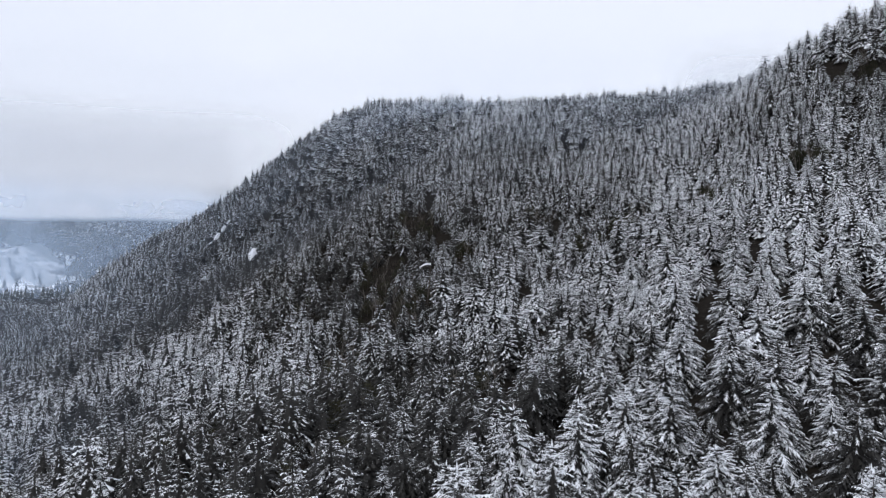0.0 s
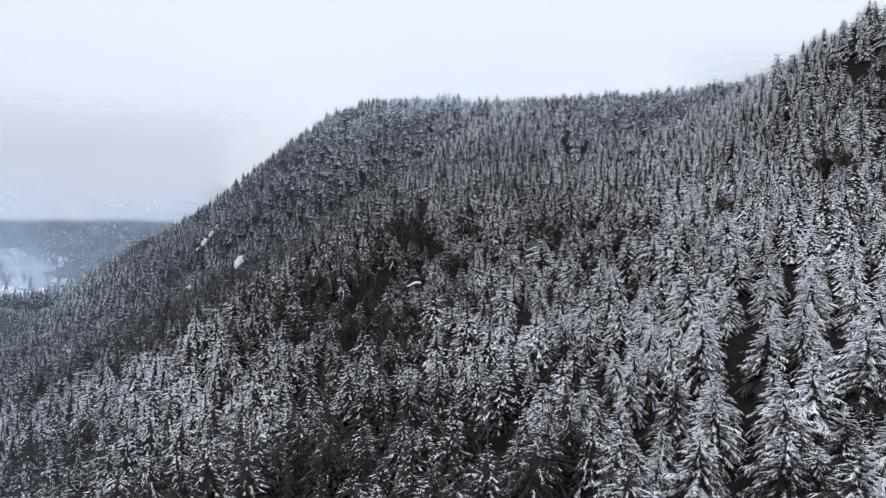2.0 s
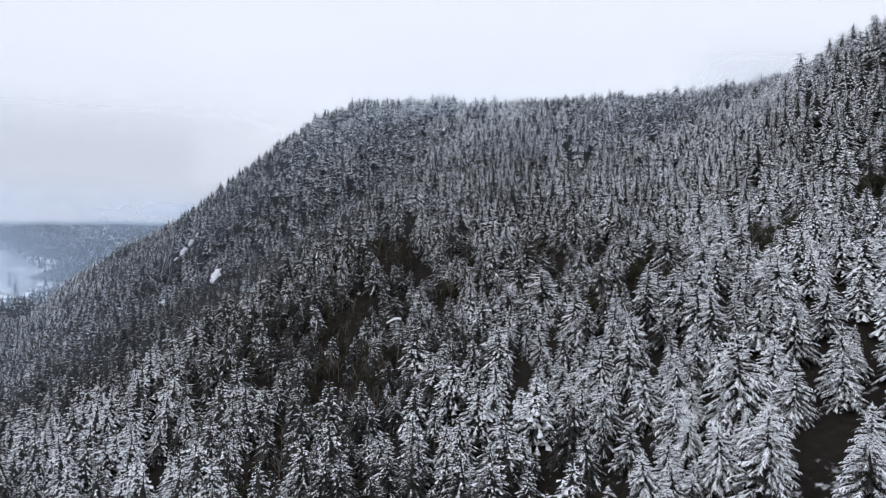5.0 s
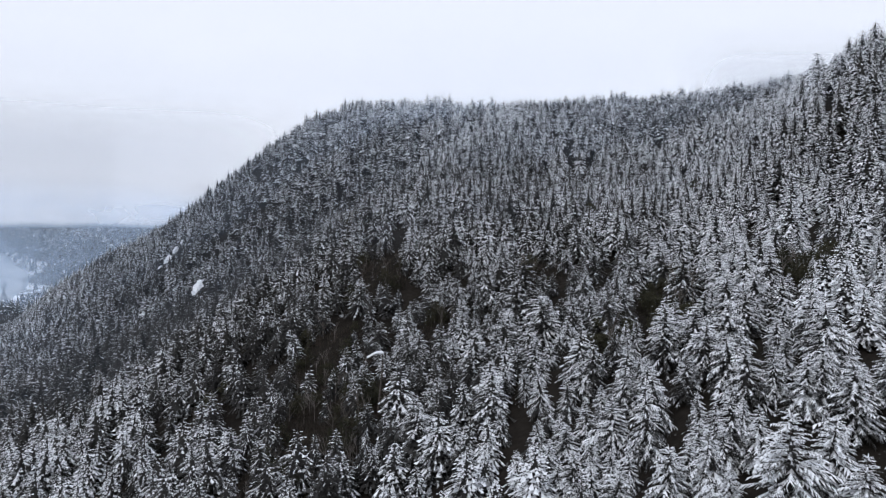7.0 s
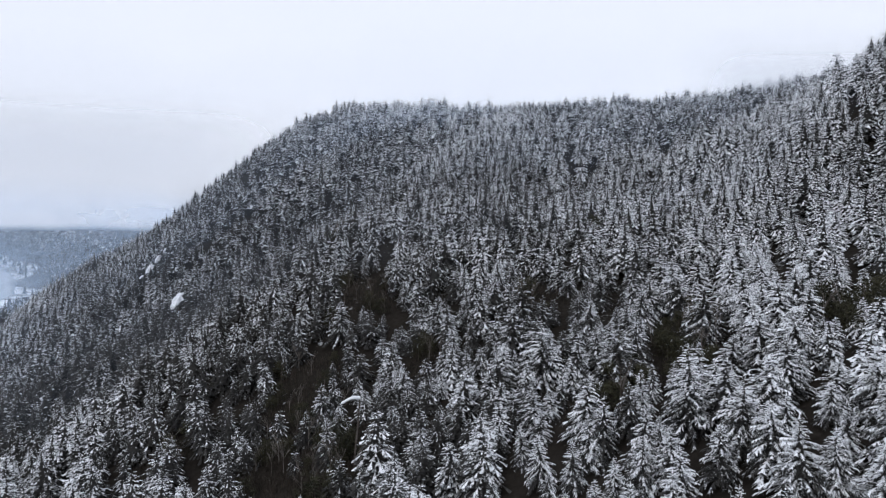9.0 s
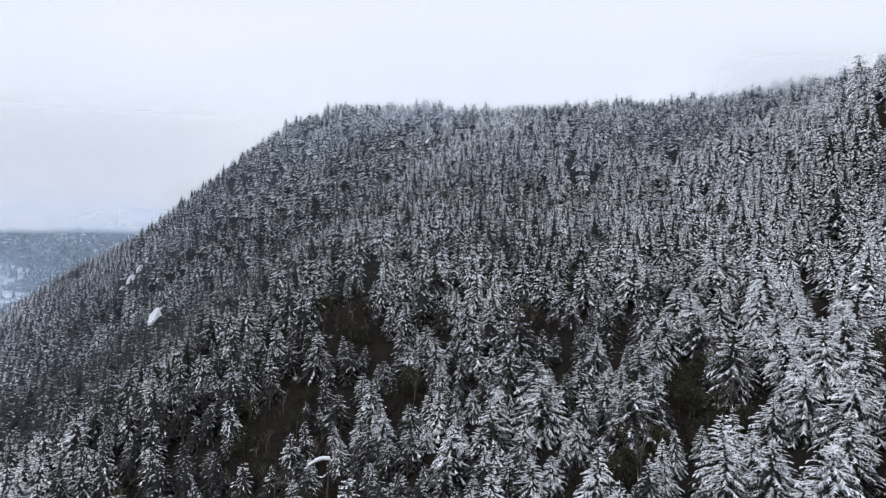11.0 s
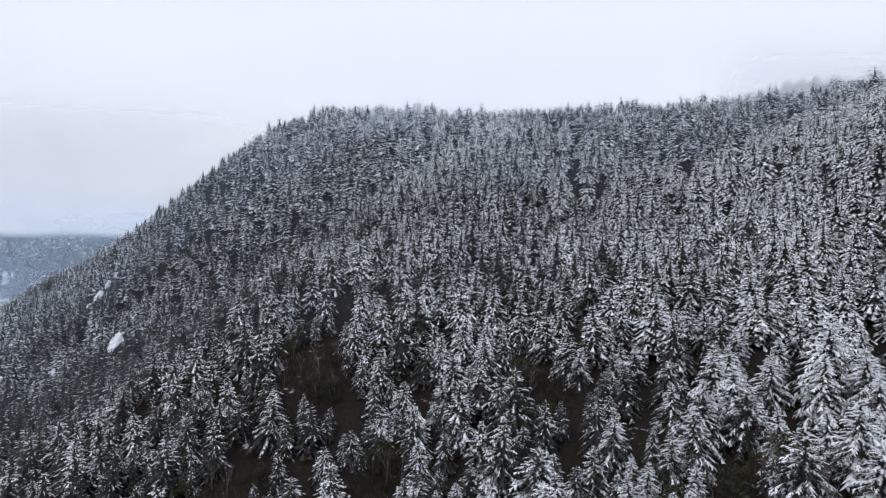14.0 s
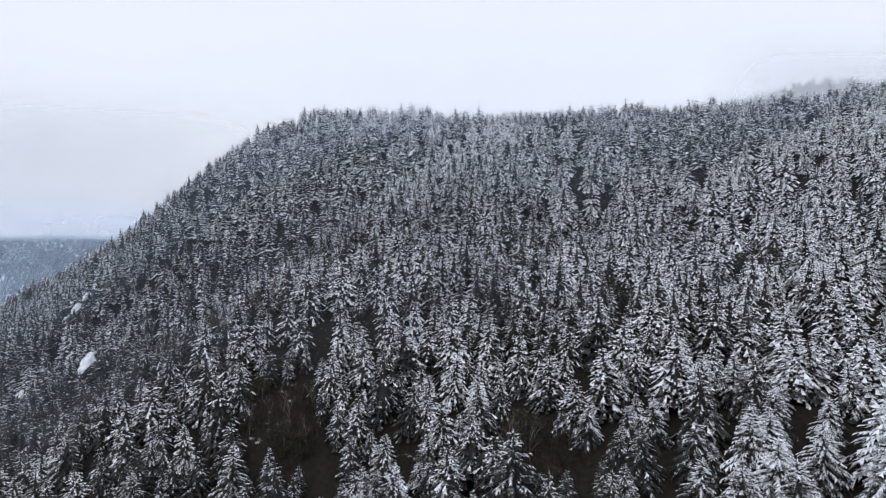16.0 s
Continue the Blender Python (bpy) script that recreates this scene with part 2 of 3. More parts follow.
# ---- trees ----
def conifer(rng, whorls, per, detail, base=0.1, width=0.25, power=0.9):
    """A fir's crown, one metre high: a dark, nearly snowless cone that stands in for the shade inside, and layers of
    drooping boughs,
    each a folded pad of twigs. Detail: 0 a plain pad, 1 a notched one, 2 and 3 a pad of separate twigs. Gives vertices,
    triangles, snow load."""
    V, F, S = [], [], []

    def vert(p, s):
        V.append(p)
        S.append(s)
        return len(V) - 1

    lump = [rng.uniform(0, 6.28) for _ in range(3)]
    gap = (0.97 - base) / whorls
    for w in range(whorls):
        u = (w + 0.25 * rng.uniform(-1, 1)) / whorls
        u = min(max(u, 0.0), 0.97)
        r = width * ((1 - u) ** power * 0.93 + 0.07) * rng.uniform(0.92, 1.08)
        n = max(5, int(per * (1 - 0.5 * u) + 0.5))
        spin = rng.uniform(0, 6.28)
        for b in range(n):
            az = spin + 6.2832 * (b + rng.uniform(-0.33, 0.33)) / n
            length = r * rng.uniform(0.72, 1.2) * (1 + 0.12 * math.sin(2 * az + lump[0]) + 0.12 * math.sin(3 * az + 7 * u + lump[1]))
            rise = (0.05 + 0.55 * u + rng.uniform(-0.12, 0.12)) * length
            droop = ((0.50 if detail else 0.46) - 0.1 * u) * length * rng.uniform(0.75, 1.3)
            # less snow low on the crown; this gradient also paints the lit top and shaded base
            held = rng.uniform(0.30, 0.95) + (0.48 if detail > 1 else 0.55 if detail else 0.30) * (u - 0.45)
            hb = base + (0.97 - base) * u + gap * rng.uniform(-0.45, 0.45)
            ca, sa = math.cos(az), math.sin(az)
            half = max(length * (rng.uniform(0.15, 0.24) if detail == 0 else rng.uniform(0.14, 0.21) if detail == 1 else rng.uniform(0.12, 0.19)), 0.013)
            sag = rng.uniform(0.45, 0.9) if detail else rng.uniform(0.4, 0.8)

            def at(t, out, fall=0.0):
                z = hb + rise * t - droop * t * t - fall
                return (ca * length * t - sa * out, sa * length * t + ca * out, z)

            t0 = 0.18 if detail > 1 else 0.28
            if detail == 0:
                root, tip = vert(at(t0, 0), held - 0.45), vert(at(1.0, 0), held)
                for side in (-1, 1):
                    m = rng.uniform(0.55, 0.72)
                    edge = vert(at(m, side * half, half * sag), held - rng.uniform(0.1, 0.5))
                    F.append((root, tip, edge) if side > 0 else (root, edge, tip))
                continue
            if detail == 1:
                root, mid, tip = vert(at(t0, 0), held - 0.45), vert(at(0.62, 0), held + 0.1), vert(at(1.0, 0, 0.02 * length), held - 0.1)
                for side in (-1, 1):
                    e1 = vert(at(rng.uniform(0.50, 0.62), side * half * 1.05, half * sag), held - rng.uniform(0.2, 0.6))
                    e2 = vert(at(rng.uniform(0.86, 0.96), side * half * 0.72, half * sag * 0.9), held - rng.uniform(0.15, 0.5))
                    for tri in ((root, mid, e1), (mid, tip, e2)):
                        F.append(tri if side > 0 else (tri[0], tri[2], tri[1]))
                continue
            count = 5 if detail == 2 else 6
            line = [vert(at(t0 + (1 - t0) * k / count, 0, rng.uniform(-0.01, 0.012) * length), held - 0.45 * (1 - k / count) ** 2) for k in range(count + 1)]
            for side in (-1, 1):
                for k in range(count):
                    t = t0 + (1 - t0) * k / count
                    broad = half * (0.62 + 1.5 * t - 1.55 * t * t) * rng.uniform(0.75, 1.25)
                    e = vert(at(min(t + rng.uniform(0.17, 0.30), 1.06), side * broad, broad * sag * rng.uniform(0.6, 1.3)), held - rng.uniform(0.1, 0.65))
                    F.append((line[k], line[k + 1], e) if side > 0 else (line[k], e, line[k + 1]))
            if detail == 3:      # snowless hanging twigs, added to draw the dark shade between bough layers
                for _ in range(2):
                    t, o = rng.uniform(0.35, 0.9), rng.uniform(-0.6, 0.6) * half
                    p, q = vert(at(t, o, 0.10 * half), -0.5), vert(at(t + 0.16, o * 0.8, 0.12 * half), -0.5)
                    F.append((p, q, vert(at(t + 0.12, o * 1.3, half * rng.uniform(0.35, 0.7)), -0.7)))
    # dark needle cone added to paint the shade inside the crown
    wide = 0.42 * width
    rings = []
    for h, k in ((base + 0.1, 1.05),) if detail < 2 else ((base + 0.02, 0.8), (base + 0.3, 0.62), (base + 0.55, 0.22)):
        rings.append([vert((wide * k * rng.uniform(0.75, 1.2) * math.cos(1.0472 * i), wide * k * rng.uniform(0.75, 1.2) * math.sin(1.0472 * i), h + rng.uniform(-0.04, 0.04)), -0.9 if detail > 1 else -0.5) for i in range(6)])
    peak = vert((0, 0, 0.80 if detail > 1 else 0.85), -0.1 if detail > 1 else -0.4)
    for low, up in zip(rings, rings[1:]):
        for i in range(6):
            j = (i + 1) % 6
            F += [(low[i], low[j], up[j]), (low[i], up[j], up[i])]
    F += [(rings[-1][i], rings[-1][(i + 1) % 6], peak) for i in range(6)]
    # leader shoot
    top = vert((0, 0, 0.995), 0.8 if detail > 1 else 0.1)
    thick, foot = (0.012, 0.92) if detail > 1 else (0.024, 0.72)
    ring = [vert((thick * math.cos(q), thick * math.sin(q), foot), 0.7 if detail > 1 else -0.2) for q in (0, 2.09, 4.19)]
    F += [(ring[i], ring[(i + 1) % 3], top) for i in range(3)]
    return np.array(V), np.array(F), np.array(S)


def trunk_shape(sides, rings, foot=0.016):
    V, F = [], []
    for k in range(rings + 1):
        t = k / rings
        r = foot * (1 - t) ** 0.8 + 0.001 + (0.006 if k == 0 else 0)
        V += [(r * math.cos(6.2832 * i / sides), r * math.sin(6.2832 * i / sides), 0.95 * t - 0.06) for i in range(sides)]
    for k in range(rings):
        for i in range(sides):
            j = (i + 1) % sides
            a, b, c, d = k * sides + i, k * sides + j, (k + 1) * sides + j, (k + 1) * sides + i
            F += [(a, b, c), (a, c, d)]
    return np.array(V), np.array(F)


def tri_mesh(name, V, F, mats, snow=None, index=None):
    me = bpy.data.meshes.new(name)
    me.vertices.add(len(V))
    me.vertices.foreach_set("co", np.asarray(V, np.float32).ravel())
    me.loops.add(len(F) * 3)
    me.loops.foreach_set("vertex_index", np.asarray(F, np.int32).ravel())
    me.polygons.add(len(F))
    me.polygons.foreach_set("loop_start", np.arange(len(F), dtype=np.int32) * 3)
    for m in mats:
        me.materials.append(m)
    if index is not None:
        me.polygons.foreach_set("material_index", np.asarray(index, np.int32))
    if snow is not None:
        me.attributes.new("snow", "FLOAT", "POINT").data.foreach_set("value", np.asarray(snow, np.float32))
    me.update(calc_edges=True)
    return me


rng = np.random.default_rng(7)

# glades where the firs stand apart: x, y, radius, and whether dark broadleaf trees fill them
GLADES = ((-11, 247, 9, 0), (-21, 218, 10, 0), (-14, 203, 9, 0), (-26, 197, 6, 0), (36, 227, 7, 0), (54, 182, 10, 1), (38, 173, 5, 0), (8, 219, 6, 0),
          (-53, 211, 6, 0), (-55, 326, 6, 1), (-30, 312, 6, 0), (-5, 328, 6, 0), (66, 283, 7, 0), (98, 276, 7, 1), (6, 114, 6, 0), (-18, 98, 9, 0),
          (-56, 130, 7, 0), (78, 168, 6, 1), (111, 182, 7, 1), (160, 224, 7, 0), (-27, 180, 8, 0), (-28, 158, 8, 0), (-12, 174, 7, 0), (-5, 192, 8, 0), (-13, 187, 8, 0),
          (-18, 128, 7, 0), (-62, 340, 6, 0))
# firs that can be told apart: x, y, height
LONE = ((-12.7, 209.1, 14), (-17.8, 202.3, 11), (-9.4, 195.1, 14), (-11.1, 170, 14), (-18.4, 156.9, 9), (-21.2, 130.4, 16), (-27.1, 177.8, 15),
        (-60.7, 279.7, 16), (-54.2, 250.2, 16), (-14.8, 206.4, 14), (-10.5, 190.2, 14), (3.1, 201.9, 13), (-7.9, 217.5, 11),
        (26.8, 207.8, 18), (31, 217.9, 18), (36.8, 184.9, 14), (39.6, 177.6, 11), (47.5, 182.1, 15), (60.4, 183.3, 15), (45.8, 155.9, 15),
        (-32.1, 233.3, 16), (-15.3, 233.6, 15), (-206.4, 536.8, 17), (-216.2, 546, 14), (139.7, 413.1, 18), (172.1, 282.1, 17), (181.2, 267.1, 18))


def plant():
    """The forest's plan: x, y, height of each fir, from a shaken grid thinned in the glades and cut to the camera's
    view.
    """
    step = 6.4
    gx, gy = np.meshgrid(np.arange(-560, 360, step), np.arange(40, 760, step * 0.95))
    gx = gx + (np.arange(gx.shape[0]) % 2)[:, None] * step / 2
    x = (gx + rng.uniform(-2.5, 2.5, gx.shape)).ravel()
    y = (gy + rng.uniform(-2.4, 2.4, gy.shape)).ravel()
    low_x, low_y = (x + step / 2)[(y < 265)], (y + step / 2)[(y < 265)]
    low = (rng.random(low_x.shape) < 0.5) & (low_x > -140) & (low_x < 150)
    x, y = np.r_[x, low_x[low]], np.r_[y, low_y[low]]
    young = np.arange(len(x)) >= len(x) - low.sum()
    keep = (x > -0.80 * y - 22) & (x < 0.80 * y + 22) & (y < 600 - 0.45 * x)
    keep &= (x < 40) | (y < 520) | (x > 200)
    size = (10.8 + 0.9 * np.sin(x / 37 + y / 51)) * np.exp(rng.normal(0, 0.17, x.shape))
    size[(rng.random(x.shape) < 0.08) | young] *= 0.65
    size[(x > -10) & (y < 235)] *= 0.82
    size[y > 300] *= 0.9
    keep &= rng.random(x.shape) > 0.05
    for a, b, r, leafy in GLADES:
        d = np.hypot(x - a, (y - b) * 0.8)
        keep &= (d > r * 0.85) | (rng.random(x.shape) < 0.10)
        size[d < r] *= 0.6
    for a, b, h in LONE:
        keep &= np.hypot(x - a, y - b) > 3.4
    keep &= np.hypot(x + 4.5, y - 184) > 4.0
    for a, b, r in ((-116.5, 367, 5.0), (-168, 445, 3.2), (-164, 448.5, 3.0), (-172, 441, 2.5)):
        for back in (0, 4, 8, 12):      # firs cleared towards the camera so that it sees the ledges
            keep &= np.hypot(x - a - 0.39 * back, y - b + 0.92 * back) > r
    x, y, size = x[keep], y[keep], np.clip(size[keep], 5.0, 15.0)
    seen = np.zeros(len(x), bool)      # keep only firs in sight from five points on the camera's path
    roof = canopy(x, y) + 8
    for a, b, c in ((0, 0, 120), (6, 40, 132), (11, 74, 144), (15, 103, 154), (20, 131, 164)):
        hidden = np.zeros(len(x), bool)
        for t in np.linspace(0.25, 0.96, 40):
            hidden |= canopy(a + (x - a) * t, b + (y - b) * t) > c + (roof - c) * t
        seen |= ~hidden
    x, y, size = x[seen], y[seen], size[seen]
    lone = np.array(LONE) * (1, 1, 0.75)
    return np.r_[lone[:, 0], x], np.r_[lone[:, 1], y], np.r_[lone[:, 2], size]


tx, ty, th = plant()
tz = ground_height(tx, ty)
slim = rng.uniform(0.82, 1.12, len(tx)) + 0.14 * ((tx > -10) & (ty < 235)) + 0.10 * (ty > 300)
turn = rng.uniform(0, 6.2832, len(tx))
sort = rng.integers(0, 8, len(tx))
bearing = rng.normal(0, 0.05, (len(tx), 2))
# snow on the firs by place, fitted to brightness in the camera's view: x, y, reach, more or less
SNOW_TONE_PATCHES = ((-18, 150, 45, -0.26), (-170, 440, 60, -0.11), (-90, 440, 45, 0.15), (15, 445, 45, 0.30), (45, 385, 35, 0.14), (170, 380, 50, 0.07), (-100, 330, 45, -0.26), (-25, 345, 40, -0.24),
                (50, 310, 48, -0.16), (143, 298, 34, 0.32), (-85, 225, 38, 0.19), (-48, 245, 32, -0.29), (-32, 232, 16, -0.28), (-5, 245, 25, 0.22), (34, 220, 26, -0.27), (-60, 395, 40, 0.14), (140, 400, 40, 0.12), (18, 140, 16, 0.25), (-118, 300, 42, -0.26), (-55, 170, 30, 0.14),
                (28, 190, 20, -0.15), (56, 140, 32, 0.46), (-15, 110, 25, -0.32), (12, 86, 16, -0.18), (110, 200, 30, 0.08))
load = rng.normal(0.0, 0.12, len(tx))
for a, b, r, more in SNOW_TONE_PATCHES:
    load += more * np.exp(-((tx - a) ** 2 + (ty - b) ** 2) / (2 * r * r))
# plan formula for how near a fir comes to the camera while in view
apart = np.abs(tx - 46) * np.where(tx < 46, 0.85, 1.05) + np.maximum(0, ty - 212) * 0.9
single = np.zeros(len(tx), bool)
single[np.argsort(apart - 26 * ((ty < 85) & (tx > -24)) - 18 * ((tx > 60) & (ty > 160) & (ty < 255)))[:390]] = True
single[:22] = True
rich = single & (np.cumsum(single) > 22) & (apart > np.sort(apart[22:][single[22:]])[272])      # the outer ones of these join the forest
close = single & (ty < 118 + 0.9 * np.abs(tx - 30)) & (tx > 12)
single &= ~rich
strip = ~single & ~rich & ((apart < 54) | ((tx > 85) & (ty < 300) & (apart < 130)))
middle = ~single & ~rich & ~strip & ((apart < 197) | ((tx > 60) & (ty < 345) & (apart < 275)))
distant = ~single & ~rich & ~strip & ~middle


def fir_kinds(whorls, per, detail):
    """Eight shapes of fir: six pointed ones, two broad and round-topped."""
    made = []
    for k in range(8):
        broad = k in (3, 6)
        blunt = 0.0 if detail > 1 else 0.07      # farther firs shaped rounder and wider to look less spiky from the camera
        made.append(conifer(rng, whorls, per, detail, rng.uniform(0.04, 0.12), rng.uniform(0.35, 0.39) if broad else rng.uniform(0.30, 0.35) + 0.2 * blunt,
                            rng.uniform(0.62, 0.70) - 0.5 * blunt if broad else rng.uniform(0.76, 0.92) - blunt))
    return made


NEAR_FIRS = fir_kinds(24, 13, 3)
FIRS = fir_kinds(21, 12, 2)
STRIP_FIRS = fir_kinds(16, 15, 1)
MID_FIRS = fir_kinds(13, 13, 1)
FAR_FIRS = fir_kinds(11, 11, 0)
TRUNK = trunk_shape(8, 4)
POLE = trunk_shape(3, 1)
POLE[0][:, 2] *= 0.6


def grove(name, pick, kinds, label, mat):
    """Many firs in one mesh."""
    vs, fs, ss, ms, at = [], [], [], [], 0
    for i in np.nonzero(pick)[0]:
        V, F, S = kinds[sort[i]]
        c, s = math.cos(turn[i]), math.sin(turn[i])
        for V, F, S, m in ((V, F, S + load[i], 0), (POLE[0], POLE[1], np.zeros(len(POLE[0])), 1)):
            w = th[i] * slim[i]
            p = np.stack([(V[:, 0] * c - V[:, 1] * s) * w + V[:, 2] * bearing[i, 0] * th[i] + tx[i],
                          (V[:, 0] * s + V[:, 1] * c) * w + V[:, 2] * bearing[i, 1] * th[i] + ty[i], V[:, 2] * th[i] + tz[i]], 1)
            vs.append(p)
            fs.append(F + at)
            ss.append(S)
            ms.append(np.full(len(F), m))
            at += len(V)
    ob = new(name, tri_mesh(name, np.concatenate(vs), np.concatenate(fs), (mat, BARK), np.concatenate(ss), np.concatenate(ms)))
    return tagged(ob, label, "forest", kind="stuff")


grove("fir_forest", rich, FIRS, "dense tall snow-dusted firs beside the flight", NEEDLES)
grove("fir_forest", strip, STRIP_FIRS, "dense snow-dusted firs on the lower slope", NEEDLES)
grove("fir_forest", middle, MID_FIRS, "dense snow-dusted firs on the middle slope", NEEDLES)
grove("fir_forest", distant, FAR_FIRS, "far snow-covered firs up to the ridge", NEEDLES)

# the firs that come nearest in the camera's view, one by one
LOADS = (-0.28, -0.13, 0.02, 0.17)
crowns = [[tri_mesh("crown", V, F, (NEEDLES,), S + more) for V, F, S in FIRS] for more in LOADS]
full_crowns = [[tri_mesh("crown", V, F, (NEEDLES,), S + more) for V, F, S in NEAR_FIRS] for more in LOADS]
trunk_mesh = tri_mesh("trunk", TRUNK[0], TRUNK[1], (BARK,))
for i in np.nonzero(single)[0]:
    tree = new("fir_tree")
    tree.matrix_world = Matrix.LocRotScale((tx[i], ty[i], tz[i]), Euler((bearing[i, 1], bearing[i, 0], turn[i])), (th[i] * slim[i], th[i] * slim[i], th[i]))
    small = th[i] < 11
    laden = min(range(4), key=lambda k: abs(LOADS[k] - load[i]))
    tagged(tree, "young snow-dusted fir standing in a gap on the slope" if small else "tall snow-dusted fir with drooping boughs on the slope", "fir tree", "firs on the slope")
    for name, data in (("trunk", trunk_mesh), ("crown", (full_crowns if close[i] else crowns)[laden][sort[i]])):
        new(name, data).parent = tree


# ---- leafless trees and thickets in the glades ----
def bare_tree_shape(r, levels=4):
    V, F = [], []

    def limb(p, d, length, radius, level):
        q = p + d * length
        side = d.cross(Vector((0.3, 0.2, 1))).normalized()
        other = d.cross(side)
        base = len(V)
        for e, rad in ((p, radius), (q, radius * 0.55)):
            for a in (0, 2.09, 4.19):
                V.append(tuple(e + (side * math.cos(a) + other * math.sin(a)) * rad))
        for i in range(3):
            j = (i + 1) % 3
            F.extend([(base + i, base + j, base + 3 + j), (base + i, base + 3 + j, base + 3 + i)])
        if level == 0:
            return
        for _ in range(3 if level < levels else 5):
            t = r.uniform(0.35, 1.0)
            v = Vector((r.uniform(-1, 1), r.uniform(-1, 1), r.uniform(0.15, 1.0))).normalized()
            limb(p + d * length * t, (d * 0.75 + v * 0.75).normalized(), length * r.uniform(0.42, 0.62), radius * 0.5, level - 1)

    limb(Vector((0, 0, -0.05)), Vector((0.04, 0.02, 1)).normalized(), 0.5, 0.014, levels)
    return np.array(V), np.array(F)


def thicket_shape(r):
    """A dark broadleaf crown: uneven clumps of small leaves round an upright stem's limbs."""
    V, F = [], []
    for _ in range(26):
        a, h = r.uniform(0, 6.28), r.uniform(0.18, 0.95)
        d = 0.30 * math.sqrt(r.uniform(0.05, 1)) * (1 - (h - 0.45) ** 2 * 1.8)
        c = np.array((d * math.cos(a), d * math.sin(a), h))
        for _ in range(38):
            o = c + r.normal(0, 0.055, 3)
            e, g = r.normal(0, 0.026, 3), r.normal(0, 0.026, 3)
            k = len(V)
            V.extend([o, o + e, o + g])
            F.append((k, k + 1, k + 2))
    return np.array(V), np.array(F)


bare_kinds = [bare_tree_shape(random.Random(k)) for k in range(4)]
bare_meshes = [(tri_mesh("branchwork", V, F, (TWIG,))) for V, F in bare_kinds]
thick_meshes = [tri_mesh("crown", *thicket_shape(np.random.default_rng(30 + k)), (OLIVE,)) for k in range(4)]
stem_mesh = tri_mesh("trunk", *trunk_shape(6, 3, 0.02), (BARK,))
r3 = np.random.default_rng(11)
for k, (a, b, r, leafy) in enumerate(GLADES):
    for j in range(int(r * 0.8)):
        x, y = a + r3.uniform(-r, r) * 0.8, b + r3.uniform(-r, r)
        tree = new("bare_tree")
        s = r3.uniform(6, 11)
        tree.matrix_world = Matrix.LocRotScale((x, y, float(ground_height(x, y))), Euler((0, 0, r3.uniform(0, 6.28))), (s, s, s))
        tagged(tree, "leafless grey-brown broadleaf tree in a dark glade", "bare tree", "leafless trees in the glades")
        new("branchwork", bare_meshes[(k + j) % 4]).parent = tree
    for j in range(int(r * (2.2 if leafy else 0.8))):
        x, y = a + r3.uniform(-r, r) * 0.9, b + r3.uniform(-r, r)
        bush = new("broadleaf_tree")
        s = r3.uniform(4, 8)
        bush.matrix_world = Matrix.LocRotScale((x, y, float(ground_height(x, y)) - 0.3), Euler((0, 0, r3.uniform(0, 6.28))), (s, s, s * 0.9))
        tagged(bush, "dark olive broadleaf tree without snow in a glade", "broadleaf tree", "dark trees in the glades")
        new("trunk", stem_mesh).parent = bush
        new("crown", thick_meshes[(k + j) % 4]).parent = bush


def underbrush():
    """Dry brown brambles and saplings on the floor of the glades."""
    V, F = [], []
    r = np.random.default_rng(21)
    for a, b, rad, leafy in GLADES:
        for _ in range(int(rad * 26)):
            ang, d = r.uniform(0, 6.28), rad * 1.15 * math.sqrt(r.random())
            x, y = a + d * math.cos(ang), b + d * math.sin(ang)
            z = float(ground_height(x, y))
            for _ in range(7):
                dx, dy, h = r.normal(0, 0.55), r.normal(0, 0.55), r.uniform(0.7, 2.6)
                w = r.uniform(0.03, 0.07)
                px, py = x + r.normal(0, 0.4), y + r.normal(0, 0.4)
                k = len(V)
                V.extend([(px - w, py, z - 0.1), (px + w, py + w, z - 0.1), (px + dx, py + dy, z + h)])
                F.append((k, k + 1, k + 2))
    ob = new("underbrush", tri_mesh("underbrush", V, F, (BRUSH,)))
    tagged(ob, "dry brown brambles and saplings on the glade floors", "underbrush", kind="stuff")


underbrush()


def limb_mesh(name, mat, start, end, thick, thin, seed, bend=0.0):
    """A rough tapering round limb from start to end."""
    bm = bmesh.new()
    rings = []
    way = (end - start).normalized()
    side = way.cross(Vector((0.3, 1, 0.2))).normalized()
    other = way.cross(side)
    for k in range(13):
        t = k / 12
        rad = (thick + (thin - thick) * t) * (1 + 0.3 * noise.noise(Vector((t * 6, seed, 0))))
        mid = start.lerp(end, t) + Vector((0, 0, bend * math.sin(3.14 * t))) + side * 0.12 * math.sin(5 * t + seed)
        rings.append([bm.verts.new(mid + (side * math.cos(q) + other * math.sin(q)) * rad) for q in (0, 0.785, 1.57, 2.36, 3.14, 3.93, 4.71, 5.5)])
    for low, up in zip(rings, rings[1:]):
        for i in range(8):
            bm.faces.new((low[i], low[(i + 1) % 8], up[(i + 1) % 8], up[i]))
    bm.faces.new(list(reversed(rings[0])))
    bm.faces.new(rings[-1])
    me = bpy.data.meshes.new(name)
    bm.to_mesh(me)
    bm.free()
    me.materials.append(mat)
    return me


